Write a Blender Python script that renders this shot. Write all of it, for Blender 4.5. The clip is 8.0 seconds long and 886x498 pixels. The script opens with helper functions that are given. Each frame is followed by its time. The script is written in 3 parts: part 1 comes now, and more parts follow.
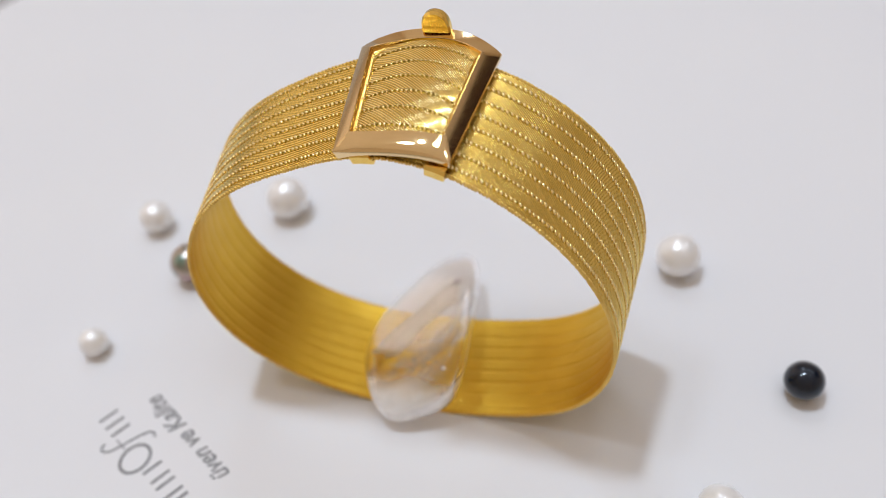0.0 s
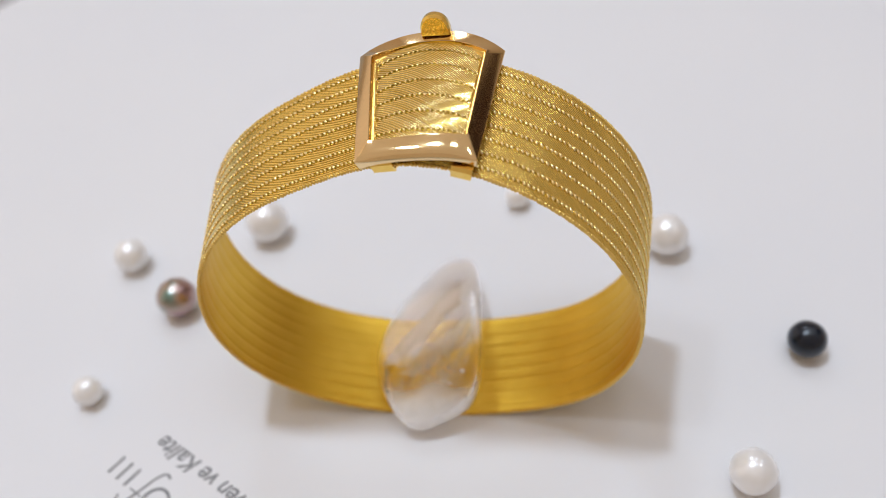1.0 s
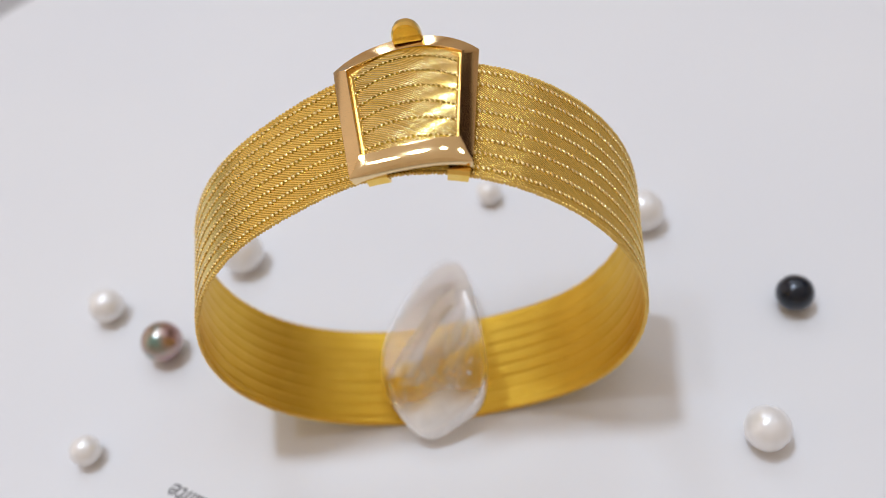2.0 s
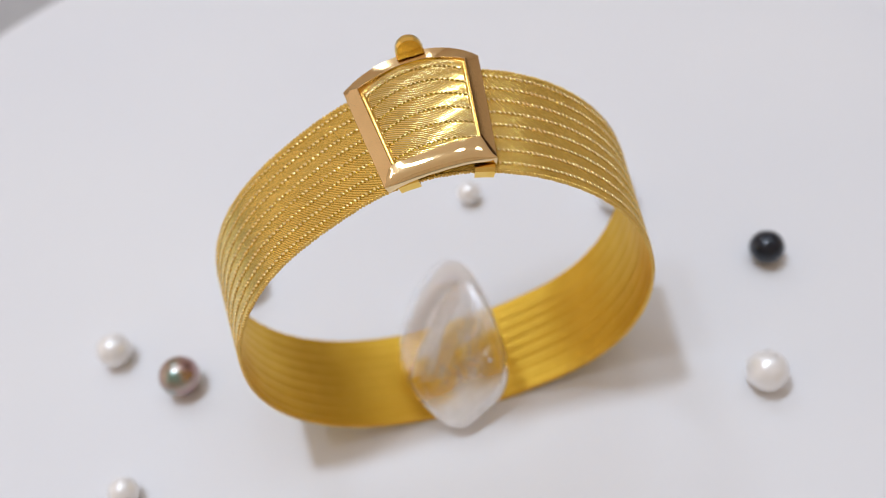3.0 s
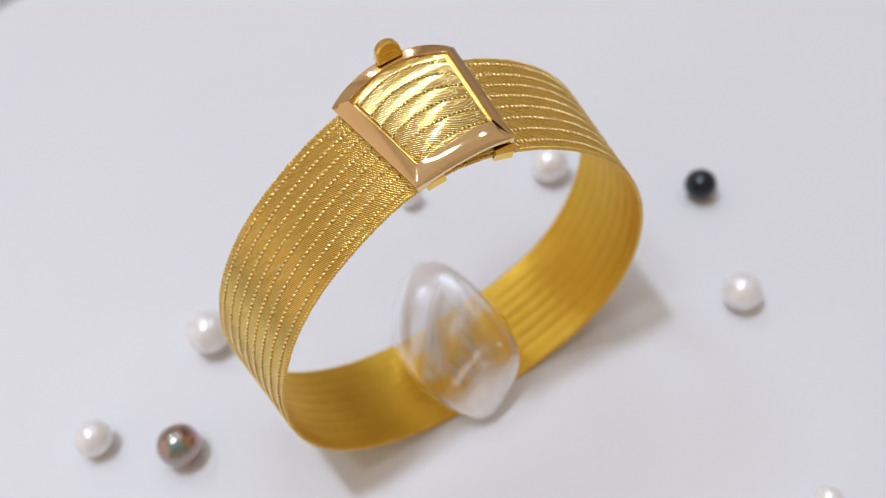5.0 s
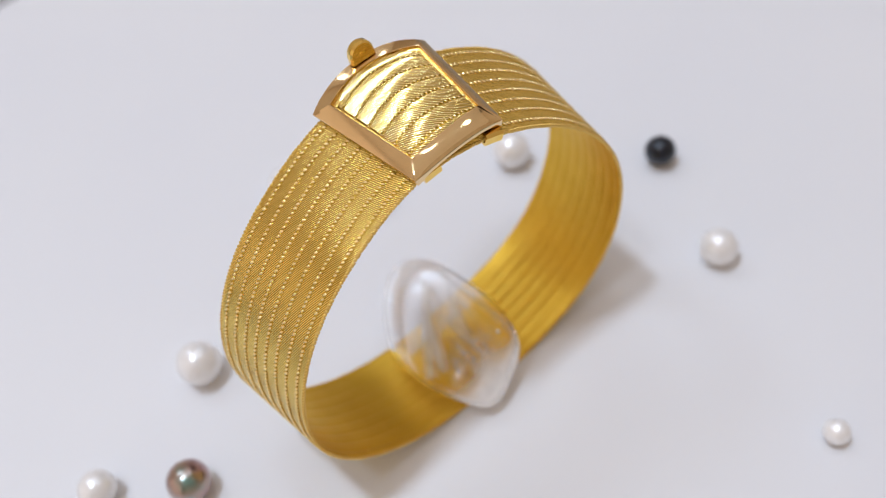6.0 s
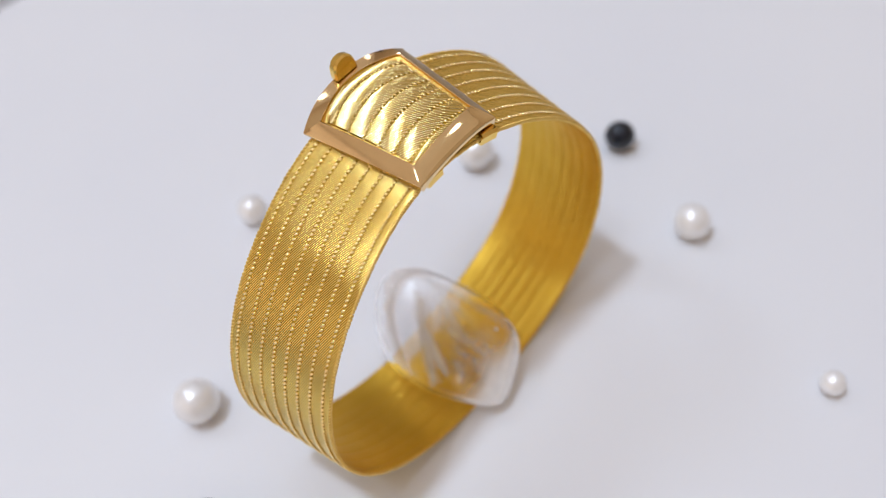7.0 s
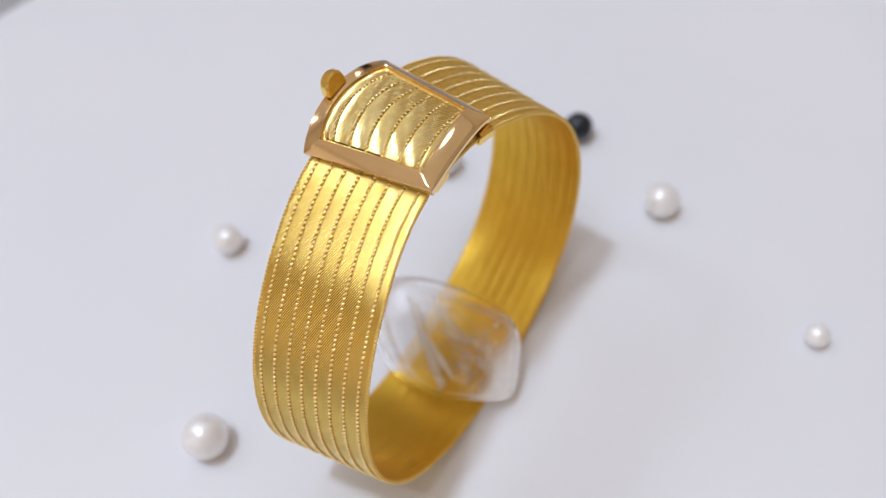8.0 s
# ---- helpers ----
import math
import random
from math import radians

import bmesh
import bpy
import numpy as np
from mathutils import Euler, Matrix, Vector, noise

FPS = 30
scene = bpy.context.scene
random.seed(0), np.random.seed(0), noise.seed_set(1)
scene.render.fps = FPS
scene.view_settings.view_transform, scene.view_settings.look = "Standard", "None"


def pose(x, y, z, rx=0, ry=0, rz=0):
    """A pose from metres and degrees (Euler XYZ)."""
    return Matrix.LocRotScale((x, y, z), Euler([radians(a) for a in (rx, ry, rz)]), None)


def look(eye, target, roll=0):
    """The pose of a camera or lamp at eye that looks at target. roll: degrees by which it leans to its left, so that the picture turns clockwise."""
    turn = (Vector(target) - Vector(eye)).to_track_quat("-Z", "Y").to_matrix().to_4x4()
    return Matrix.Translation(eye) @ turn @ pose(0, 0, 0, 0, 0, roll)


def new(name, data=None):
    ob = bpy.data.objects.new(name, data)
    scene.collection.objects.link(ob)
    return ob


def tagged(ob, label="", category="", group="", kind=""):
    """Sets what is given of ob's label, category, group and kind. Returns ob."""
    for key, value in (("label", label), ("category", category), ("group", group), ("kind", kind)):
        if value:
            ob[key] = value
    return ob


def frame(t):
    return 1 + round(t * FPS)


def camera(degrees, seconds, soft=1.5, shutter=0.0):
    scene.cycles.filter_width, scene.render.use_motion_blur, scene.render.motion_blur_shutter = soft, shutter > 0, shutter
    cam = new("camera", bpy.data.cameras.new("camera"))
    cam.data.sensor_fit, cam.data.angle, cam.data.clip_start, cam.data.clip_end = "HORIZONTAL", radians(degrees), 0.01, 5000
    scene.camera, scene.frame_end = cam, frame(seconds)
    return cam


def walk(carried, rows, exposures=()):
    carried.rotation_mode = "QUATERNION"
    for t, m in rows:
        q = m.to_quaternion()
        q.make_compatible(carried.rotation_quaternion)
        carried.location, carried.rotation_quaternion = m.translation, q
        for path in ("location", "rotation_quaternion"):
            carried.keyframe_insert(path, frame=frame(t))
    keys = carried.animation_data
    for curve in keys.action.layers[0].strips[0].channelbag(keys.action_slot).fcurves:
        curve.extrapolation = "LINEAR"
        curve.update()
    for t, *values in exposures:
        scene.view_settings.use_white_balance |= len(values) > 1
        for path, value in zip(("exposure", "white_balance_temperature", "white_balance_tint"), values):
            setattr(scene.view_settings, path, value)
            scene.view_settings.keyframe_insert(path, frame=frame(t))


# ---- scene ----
cam = camera(51.39, 8.0, soft=0.62)
cam.data.dof.use_dof = True
cam.data.dof.focus_distance = 0.1135
cam.data.dof.aperture_fstop = 14.0
PATH = [
    (0.0, (0.03638, -0.07530, 0.12455), (0.00112, -0.00082, 0.02400), -10.08),
    (0.5, (0.02929, -0.07790, 0.12469), (0.00011, -0.00118, 0.02388), -9.47),
    (1.0, (0.02236, -0.07979, 0.12520), (-0.00027, -0.00083, 0.02444), -9.26),
    (1.2, (0.02108, -0.07980, 0.12547), (0.00054, -0.00230, 0.02698), -10.05),
    (2.3, (0.00838, -0.08059, 0.12617), (0.00012, -0.00208, 0.02669), -11.63),
    (2.5, (0.00415, -0.08217, 0.12841), (-0.00090, -0.00147, 0.02662), -11.27),
    (3.0, (-0.00216, -0.08555, 0.13264), (-0.00112, -0.00488, 0.03071), -11.60),
    (3.5, (-0.00838, -0.08680, 0.13400), (-0.00109, -0.00645, 0.03206), -11.68),
    (4.0, (-0.01581, -0.08444, 0.13399), (-0.00197, -0.00587, 0.03135), -11.40),
    (4.5, (-0.02487, -0.08131, 0.13451), (-0.00240, -0.00537, 0.03142), -8.89),
    (6.0, (-0.04242, -0.07462, 0.13377), (-0.00259, -0.00651, 0.03045), -9.00),
    (6.5, (-0.04713, -0.07131, 0.13387), (-0.00217, -0.00684, 0.03032), -8.97),
    (7.0, (-0.05207, -0.06753, 0.13459), (-0.00233, -0.00648, 0.03116), -8.84),
    (7.5, (-0.05718, -0.06337, 0.13520), (-0.00256, -0.00669, 0.03174), -8.48),
    (8.0, (-0.06234, -0.05933, 0.13678), (-0.00342, -0.00699, 0.03338), -8.35),
]
walk(cam, [(t, look(eye, target, roll)) for t, eye, target, roll in PATH],
     [(0.0, 0.11, 6370, 12), (2.5, 0.11, 6320, 12.5), (4.5, 0.11, 6260, 13), (8.0, 0.11, 6100, 14)])

# ---- light: a shop room lit by ceiling lamps ----
world = bpy.data.worlds.new("world")
world.use_nodes = True
world.node_tree.nodes["Background"].inputs[0].default_value = (0.5, 0.55, 0.6, 1)
world.node_tree.nodes["Background"].inputs[1].default_value = 0.1
scene.world = world


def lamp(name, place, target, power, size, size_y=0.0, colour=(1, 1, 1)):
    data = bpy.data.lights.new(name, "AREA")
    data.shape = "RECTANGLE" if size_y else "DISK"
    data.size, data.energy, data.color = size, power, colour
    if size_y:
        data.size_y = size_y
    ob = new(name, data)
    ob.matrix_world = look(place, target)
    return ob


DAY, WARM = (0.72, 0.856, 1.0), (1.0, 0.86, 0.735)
lamp("ceiling_lamp", (-0.36, 0.28, 1.84), (0, 0, 0), 10.6, 0.16, 0.0, DAY)
lamp("ceiling_lamp", (-0.68, 0.02, 1.84), (0, 0, 0), 3.0, 0.2, 0.0, DAY)
lamp("ceiling_lamp", (-0.46, 1.32, 1.84), (0, 0, 0), 5.8, 0.34, 0.60, DAY)
for x, y, power in ((0.17, 0.30, 1.2), (0.33, 1.15, 1.3), (0.83, 0.30, 1.2), (1.1, 1.2, 1.0)):
    lamp("ceiling_spot", (x, y, 1.84), (0, 0, 0), power, 0.24, 0.0, DAY)
# warm fill added over the whole unseen ceiling for soft light and even reflections
lamp("ceiling_fill", (0.0, 0.0, 1.88), (0.0, 0.0, 0), 9.6, 3.9, 3.9, WARM)
# unseen warm fill added along the west wall, so the gold reflects brightness
lamp("wall_fill", (-1.97, 0.3, 0.95), (0, 0.3, 0.95), 5.9, 3.0, 1.7, WARM)

# ---- materials ----


def material(name):
    m = bpy.data.materials.new(name)
    m.use_nodes = True
    return m, m.node_tree.nodes, m.node_tree.links, m.node_tree.nodes["Principled BSDF"]


def coords(nodes):
    return nodes.new("ShaderNodeTexCoord").outputs["Object"]


def noise_tex(nodes, links, scale, detail=3.0, rough=0.5):
    n = nodes.new("ShaderNodeTexNoise")
    n.inputs["Scale"].default_value = scale
    n.inputs["Detail"].default_value = detail
    n.inputs["Roughness"].default_value = rough
    links.new(coords(nodes), n.inputs["Vector"])
    return n.outputs["Fac"]


def ramp(nodes, links, fac, stops):
    r = nodes.new("ShaderNodeValToRGB")
    while len(r.color_ramp.elements) < len(stops):
        r.color_ramp.elements.new(0.5)
    for e, (p, c) in zip(r.color_ramp.elements, stops):
        e.position, e.color = p, (*c, 1)
    links.new(fac, r.inputs["Fac"])
    return r.outputs["Color"]


def ranged(nodes, links, fac, lo, hi):
    r = nodes.new("ShaderNodeMapRange")
    r.inputs["To Min"].default_value, r.inputs["To Max"].default_value = lo, hi
    links.new(fac, r.inputs["Value"])
    return r.outputs["Result"]


def bumped(nodes, links, bsdf, fac, strength, distance):
    b = nodes.new("ShaderNodeBump")
    b.inputs["Strength"].default_value, b.inputs["Distance"].default_value = strength, distance
    links.new(fac, b.inputs["Height"])
    links.new(b.outputs["Normal"], bsdf.inputs["Normal"])


def gold(name, dark, light, lo, hi, scale=350.0, relief=0.0):
    """Gold with a slightly uneven polish."""
    m, nodes, links, bsdf = material(name)
    bsdf.inputs["Metallic"].default_value = 1.0
    big = noise_tex(nodes, links, scale, 3)
    links.new(ramp(nodes, links, big, [(0.3, dark), (0.7, light)]), bsdf.inputs["Base Color"])
    fine = noise_tex(nodes, links, scale * 9, 4, 0.65)
    links.new(ranged(nodes, links, fine, lo, hi), bsdf.inputs["Roughness"])
    if relief:
        bumped(nodes, links, bsdf, fine, 0.4, relief)
    return m


def wire_gold(name, matt, polish, pale=0.0):
    """Woven gold wire: polished ridges, with shade painted brown into the matter grooves between."""
    m, nodes, links, bsdf = material(name)
    bsdf.inputs["Metallic"].default_value = 1.0
    wire_shade = nodes.new("ShaderNodeAttribute")
    wire_shade.attribute_name = "wire_shade"
    links.new(ramp(nodes, links, wire_shade.outputs["Fac"], [(0.0, (0.56, 0.39, 0.08)), (0.5, (0.85, 0.63, 0.17)), (1.0, (0.96, 0.755 + 0.06 * pale, 0.25 + 0.14 * pale))]), bsdf.inputs["Base Color"])
    links.new(ranged(nodes, links, wire_shade.outputs["Fac"], matt, polish), bsdf.inputs["Roughness"])
    return m


GOLD_WIRE = wire_gold("woven gold wire", 0.27, 0.15)
GOLD_INLAY = wire_gold("bright woven gold wire", 0.20, 0.12, 1.3)
GOLD_BEAD = gold("bright gold beads", (1.0, 0.80, 0.34), (1.0, 0.85, 0.43), 0.22, 0.30, 500)
GOLD_EDGE = gold("twisted gold edge wire", (0.80, 0.56, 0.15), (0.88, 0.64, 0.20), 0.34, 0.42, 500)
GOLD_INNER = gold("satin gold lining", (0.77, 0.49, 0.055), (0.82, 0.54, 0.07), 0.40, 0.52, 250, 0.000012)
GOLD_FRAME = gold("satin rose gold", (0.79, 0.575, 0.30), (0.83, 0.615, 0.33), 0.12, 0.17, 260)
GOLD_POLISH = gold("polished rose gold", (0.90, 0.68, 0.36), (0.94, 0.72, 0.40), 0.05, 0.11, 260)
GOLD_TAB = gold("polished yellow gold", (0.97, 0.66, 0.15), (1.0, 0.72, 0.21), 0.13, 0.22, 600, 0.000008)


def board_material():
    m, nodes, links, bsdf = material("white lacquered board")
    big = noise_tex(nodes, links, 14, 2)
    links.new(ramp(nodes, links, big, [(0.3, (0.79, 0.79, 0.815)), (0.7, (0.82, 0.815, 0.825))]), bsdf.inputs["Base Color"])
    fine = noise_tex(nodes, links, 900, 4, 0.6)
    links.new(ranged(nodes, links, fine, 0.42, 0.55), bsdf.inputs["Roughness"])
    bumped(nodes, links, bsdf, fine, 0.15, 0.00002)
    return m


def plain(name, a, b, scale, lo, hi):
    m, nodes, links, bsdf = material(name)
    links.new(ramp(nodes, links, noise_tex(nodes, links, scale, 4), [(0.3, a), (0.7, b)]), bsdf.inputs["Base Color"])
    links.new(ranged(nodes, links, noise_tex(nodes, links, scale * 12, 4), lo, hi), bsdf.inputs["Roughness"])
    return m


BOARD = board_material()
INK = plain("grey printing ink", (0.23, 0.23, 0.24), (0.29, 0.29, 0.30), 400, 0.5, 0.7)
TABLE = plain("grey table top", (0.40, 0.395, 0.40), (0.44, 0.435, 0.44), 20, 0.4, 0.6)
WALL = plain("beige wall paint", (0.84, 0.71, 0.56), (0.87, 0.75, 0.60), 3, 0.7, 0.9)
CEILING = plain("beige ceiling paint", (0.78, 0.71, 0.62), (0.82, 0.75, 0.66), 3, 0.8, 0.9)
PANEL = plain("dark brown reflected panel", (0.035, 0.014, 0.010), (0.055, 0.024, 0.016), 5, 0.4, 0.6)
FLOOR = plain("beige floor", (0.50, 0.43, 0.36), (0.56, 0.48, 0.41), 4, 0.4, 0.6)


def pearl_material(name, stops, metal, rough, coat, scale=140, index=1.65, shine=0.17):
    """Nacre: a soft glossy body under a clear coat."""
    m, nodes, links, bsdf = material(name)
    links.new(ramp(nodes, links, noise_tex(nodes, links, scale, 2), stops), bsdf.inputs["Base Color"])
    links.new(ranged(nodes, links, noise_tex(nodes, links, 300, 2), rough - 0.03, rough + 0.03), bsdf.inputs["Roughness"])
    bsdf.inputs["Metallic"].default_value = metal
    bsdf.inputs["IOR"].default_value = index
    bsdf.inputs["Coat Weight"].default_value = 1.0
    bsdf.inputs["Coat IOR"].default_value = coat
    bsdf.inputs["Coat Roughness"].default_value = shine
    return m


PEARL_WHITE = pearl_material("white nacre", [(0.32, (0.90, 0.88, 0.865)), (0.68, (0.93, 0.915, 0.905))], 0.05, 0.30, 2.3, 140, 1.75)
PEARL_BLACK = pearl_material("black nacre", [(0.32, (0.002, 0.006, 0.014)), (0.68, (0.006, 0.014, 0.030))], 0.0, 0.22, 1.42, 140, 1.25, 0.12)
# the green and violet sheen is painted as patches into the bronze colour
PEARL_BRONZE = pearl_material("bronze nacre", [(0.30, (0.16, 0.33, 0.30)), (0.45, (0.44, 0.33, 0.28)), (0.58, (0.42, 0.25, 0.25)), (0.72, (0.30, 0.21, 0.42))], 0.85, 0.26, 1.6, 190)


def attribute(nodes, name):
    a = nodes.new("ShaderNodeAttribute")
    a.attribute_name = name
    return a.outputs["Fac"]


def product(nodes, links, a, b):
    m = nodes.new("ShaderNodeMath")
    m.operation = "MULTIPLY"
    links.new(a, m.inputs[0])
    links.new(b, m.inputs[1])
    return m.outputs[0]


def quartz_material():
    """Clear stone, frosted at its worn tip and rim; part of the light goes straight through its near-parallel faces."""
    m, nodes, links, bsdf = material("clear quartz")
    bsdf.inputs["Base Color"].default_value = (0.96, 0.955, 0.95, 1)
    bsdf.inputs["IOR"].default_value = 1.54
    haze = noise_tex(nodes, links, 500, 4, 0.6)
    frost = product(nodes, links, attribute(nodes, "frost"), ranged(nodes, links, haze, 0.7, 1.15))
    links.new(ranged(nodes, links, frost, 0.98, 0.15), bsdf.inputs["Transmission Weight"])
    edge = nodes.new("ShaderNodeMath")
    edge.operation = "MAXIMUM"
    links.new(frost, edge.inputs[0])
    links.new(attribute(nodes, "edge"), edge.inputs[1])
    links.new(ranged(nodes, links, edge.outputs[0], 0.50, 1.0), bsdf.inputs["Alpha"])
    gloss = nodes.new("ShaderNodeMath")       # the rounded rim is polished, the broad faces are worn
    gloss.operation = "SUBTRACT"
    gloss.use_clamp = True
    links.new(ranged(nodes, links, frost, 0.15, 0.50), gloss.inputs[0])
    links.new(ranged(nodes, links, attribute(nodes, "edge"), 0.0, 0.12), gloss.inputs[1])
    links.new(gloss.outputs[0], bsdf.inputs["Roughness"])
    return m


def veil_material(name, colour, lo, hi, scale, most, stretch=(1, 1, 1), turn=0.0):
    """A cloudy sheet inside the stone: part clear, part milky, in streaks."""
    m, nodes, links, bsdf = material(name)
    bsdf.inputs["Base Color"].default_value = (*colour, 1)
    bsdf.inputs["Roughness"].default_value = 0.7
    mapping = nodes.new("ShaderNodeMapping")
    mapping.inputs["Scale"].default_value = stretch
    mapping.inputs["Rotation"].default_value = (0, 0, turn)
    links.new(coords(nodes), mapping.inputs["Vector"])
    n = nodes.new("ShaderNodeTexNoise")
    n.inputs["Scale"].default_value, n.inputs["Detail"].default_value, n.inputs["Roughness"].default_value = scale, 5, 0.6
    links.new(mapping.outputs["Vector"], n.inputs["Vector"])
    r = nodes.new("ShaderNodeMapRange")
    r.inputs["From Min"].default_value, r.inputs["From Max"].default_value = lo, hi
    r.inputs["To Max"].default_value = most
    links.new(n.outputs["Fac"], r.inputs["Value"])
    links.new(product(nodes, links, r.outputs["Result"], attribute(nodes, "fade")), bsdf.inputs["Alpha"])
    return m


QUARTZ = quartz_material()
VEIL = veil_material("milky veil", (0.90, 0.895, 0.89), 0.40, 0.70, 420, 0.66, (1, 0.25, 1), radians(-40))
CRACK = veil_material("white fracture", (0.97, 0.965, 0.96), 0.05, 0.5, 300, 0.9)
GLINT = plain("white glint paint", (0.90, 0.90, 0.90), (0.94, 0.94, 0.94), 900, 0.1, 0.2)
FLECK = plain("amber inclusion", (0.62, 0.34, 0.08), (0.8, 0.5, 0.16), 900, 0.3, 0.5)

# ---- mesh helpers ----


def finish(name, me, mat, parent=None, label="", smooth=True):
    me.materials.append(mat)
    if smooth:
        me.shade_smooth()
    ob = new(name, me)
    ob.parent = parent
    if label:
        ob["label"] = label
    return ob


def part(name, bm, mat, parent=None, label="", smooth=True, sharp=0.0):
    """Links a bmesh as one mesh; sharp: degrees past which an edge stays crisp."""
    me = bpy.data.meshes.new(name)
    bmesh.ops.recalc_face_normals(bm, faces=bm.faces)
    if sharp:
        for e in bm.edges:
            e.smooth = e.calc_face_angle(0.0) < radians(sharp)
    bm.to_mesh(me)
    bm.free()
    if sharp:
        for f in me.polygons:
            f.use_smooth = True
        smooth = False
    return finish(name, me, mat, parent, label, smooth)


def part_data(name, verts, faces, mat, parent=None, label="", smooth=True):
    me = bpy.data.meshes.new(name)
    me.from_pydata(np.asarray(verts).reshape(-1, 3).tolist(), [], np.asarray(faces).tolist())
    me.update()
    return finish(name, me, mat, parent, label, smooth)


def weighted(ob, name, values):
    """Stores one number per vertex for the material."""
    a = ob.data.attributes.new(name, "FLOAT", "POINT")
    a.data.foreach_set("value", values)


def grid_faces(rows, cols, close_rows=False, close_cols=False):
    """Quads of a grid of rows x cols vertices."""
    i = np.arange(rows if close_rows else rows - 1)[:, None]
    j = np.arange(cols if close_cols else cols - 1)[None, :]
    i2, j2 = (i + 1) % rows, (j + 1) % cols
    return np.stack(np.broadcast_arrays(i * cols + j, i2 * cols + j, i2 * cols + j2, i * cols + j2), -1).reshape(-1, 4)


def ball(segments, rings):
    """Unit ball: vertices and faces (quads, with doubled corners at the poles turned into triangles)."""
    th = np.linspace(0, np.pi, rings + 1)[1:-1]
    ph = np.linspace(0, 2 * np.pi, segments, endpoint=False)
    v = [(math.sin(a) * math.cos(b), math.sin(a) * math.sin(b), math.cos(a)) for a in th for b in ph]
    v += [(0, 0, 1), (0, 0, -1)]
    f = [tuple(q) for q in grid_faces(rings - 1, segments, False, True)]
    top, low, last = len(v) - 2, len(v) - 1, (rings - 2) * segments
    f += [(top, k, (k + 1) % segments) for k in range(segments)]
    f += [(low, last + (k + 1) % segments, last + k) for k in range(segments)]
    return np.array(v), f


# ---- the setting: room, table, round board ----


def box_mesh(x0, y0, z0, x1, y1, z1):
    bm = bmesh.new()
    bmesh.ops.create_cube(bm, size=1.0)
    for v in bm.verts:
        v.co = ((x0 + x1) / 2 + v.co.x * (x1 - x0), (y0 + y1) / 2 + v.co.y * (y1 - y0), (z0 + z1) / 2 + v.co.z * (z1 - z0))
    return bm


def structure(name, bm, mat, label, category):
    return tagged(part(name, bm, mat, None, label, False), label, category, "", "structure")


FLOOR_Z, CEIL_Z, HALF = -0.79, 1.9, 2.0
structure("floor", box_mesh(-HALF, -HALF, FLOOR_Z - 0.1, HALF, HALF, FLOOR_Z), FLOOR, "beige floor of the shop room", "floor")
structure("ceiling", box_mesh(-HALF, -HALF, CEIL_Z, HALF, HALF, CEIL_Z + 0.1), CEILING, "plain beige painted ceiling", "ceiling")
structure("wall_north", box_mesh(-HALF, HALF, FLOOR_Z, HALF, HALF + 0.1, CEIL_Z), WALL, "plain beige painted wall", "wall")
structure("wall_south", box_mesh(-HALF, -HALF - 0.1, FLOOR_Z, HALF, -HALF, CEIL_Z), WALL, "plain beige painted wall", "wall")
structure("wall_east", box_mesh(HALF, -HALF - 0.1, FLOOR_Z, HALF + 0.1, HALF + 0.1, CEIL_Z), WALL, "plain beige painted wall", "wall")
# dark sheet added out of view, to darken the right bar's reflection
structure("reflected_panel", box_mesh(HALF - 0.05, 0.6, 0.85, HALF, HALF, 1.88), PANEL, "dark brown panel added out of view for the frame to reflect", "wall panel")
structure("wall_west", box_mesh(-HALF - 0.1, -HALF - 0.1, FLOOR_Z, -HALF, HALF + 0.1, CEIL_Z), WALL, "plain beige painted wall", "wall")

BOARD_R, BOARD_C = 0.1522, (-0.004, -0.001)
BOARD_H = 0.012


def table():
    bm = box_mesh(-0.6, -0.4, -BOARD_H - 0.03, 0.6, 0.5, -BOARD_H)
    bmesh.ops.bevel(bm, geom=bm.edges[:], offset=0.004, segments=3, affect="EDGES")
    root = tagged(new("table"), "grey table under the round white board", "table")
    part("tabletop", bm, TABLE, root)
    for x in (-0.55, 0.55):
        for y in (-0.35, 0.45):
            leg = box_mesh(x - 0.025, y - 0.025, FLOOR_Z, x + 0.025, y + 0.025, -BOARD_H - 0.03)
            bmesh.ops.bevel(leg, geom=leg.edges[:], offset=0.003, segments=2, affect="EDGES")
            part("leg", leg, TABLE, root)


def display_board():
    """A round white board with a softly rounded rim."""
    prof = [(0.0, 0.0)]
    prof += [(BOARD_R * k / 6, 0.0) for k in range(1, 6)]
    edge = 0.006
    prof += [(BOARD_R - edge + edge * math.sin(a), -edge + edge * math.cos(a)) for a in np.linspace(0, math.pi / 2, 9)]
    prof += [(BOARD_R, -BOARD_H + 0.001), (BOARD_R - 0.001, -BOARD_H), (0.0, -BOARD_H)]
    bm = bmesh.new()
    n = 128
    rings = []
    for r, z in prof:
        if r == 0:
            rings.append([bm.verts.new((BOARD_C[0], BOARD_C[1], z))])
        else:
            rings.append([bm.verts.new((BOARD_C[0] + r * math.cos(a), BOARD_C[1] + r * math.sin(a), z)) for a in np.linspace(0, 2 * math.pi, n, endpoint=False)])
    for a, b in zip(rings, rings[1:]):
        for k in range(n):
            quad = [a[k % len(a)], b[k % len(b)], b[(k + 1) % len(b)], a[(k + 1) % len(a)]]
            quad = list(dict.fromkeys(quad))
            if len(quad) > 2:
                bm.faces.new(quad)
    return tagged(part("display_board", bm, BOARD), "round white lacquered display board with rounded rim", "display board")


table()
board = display_board()

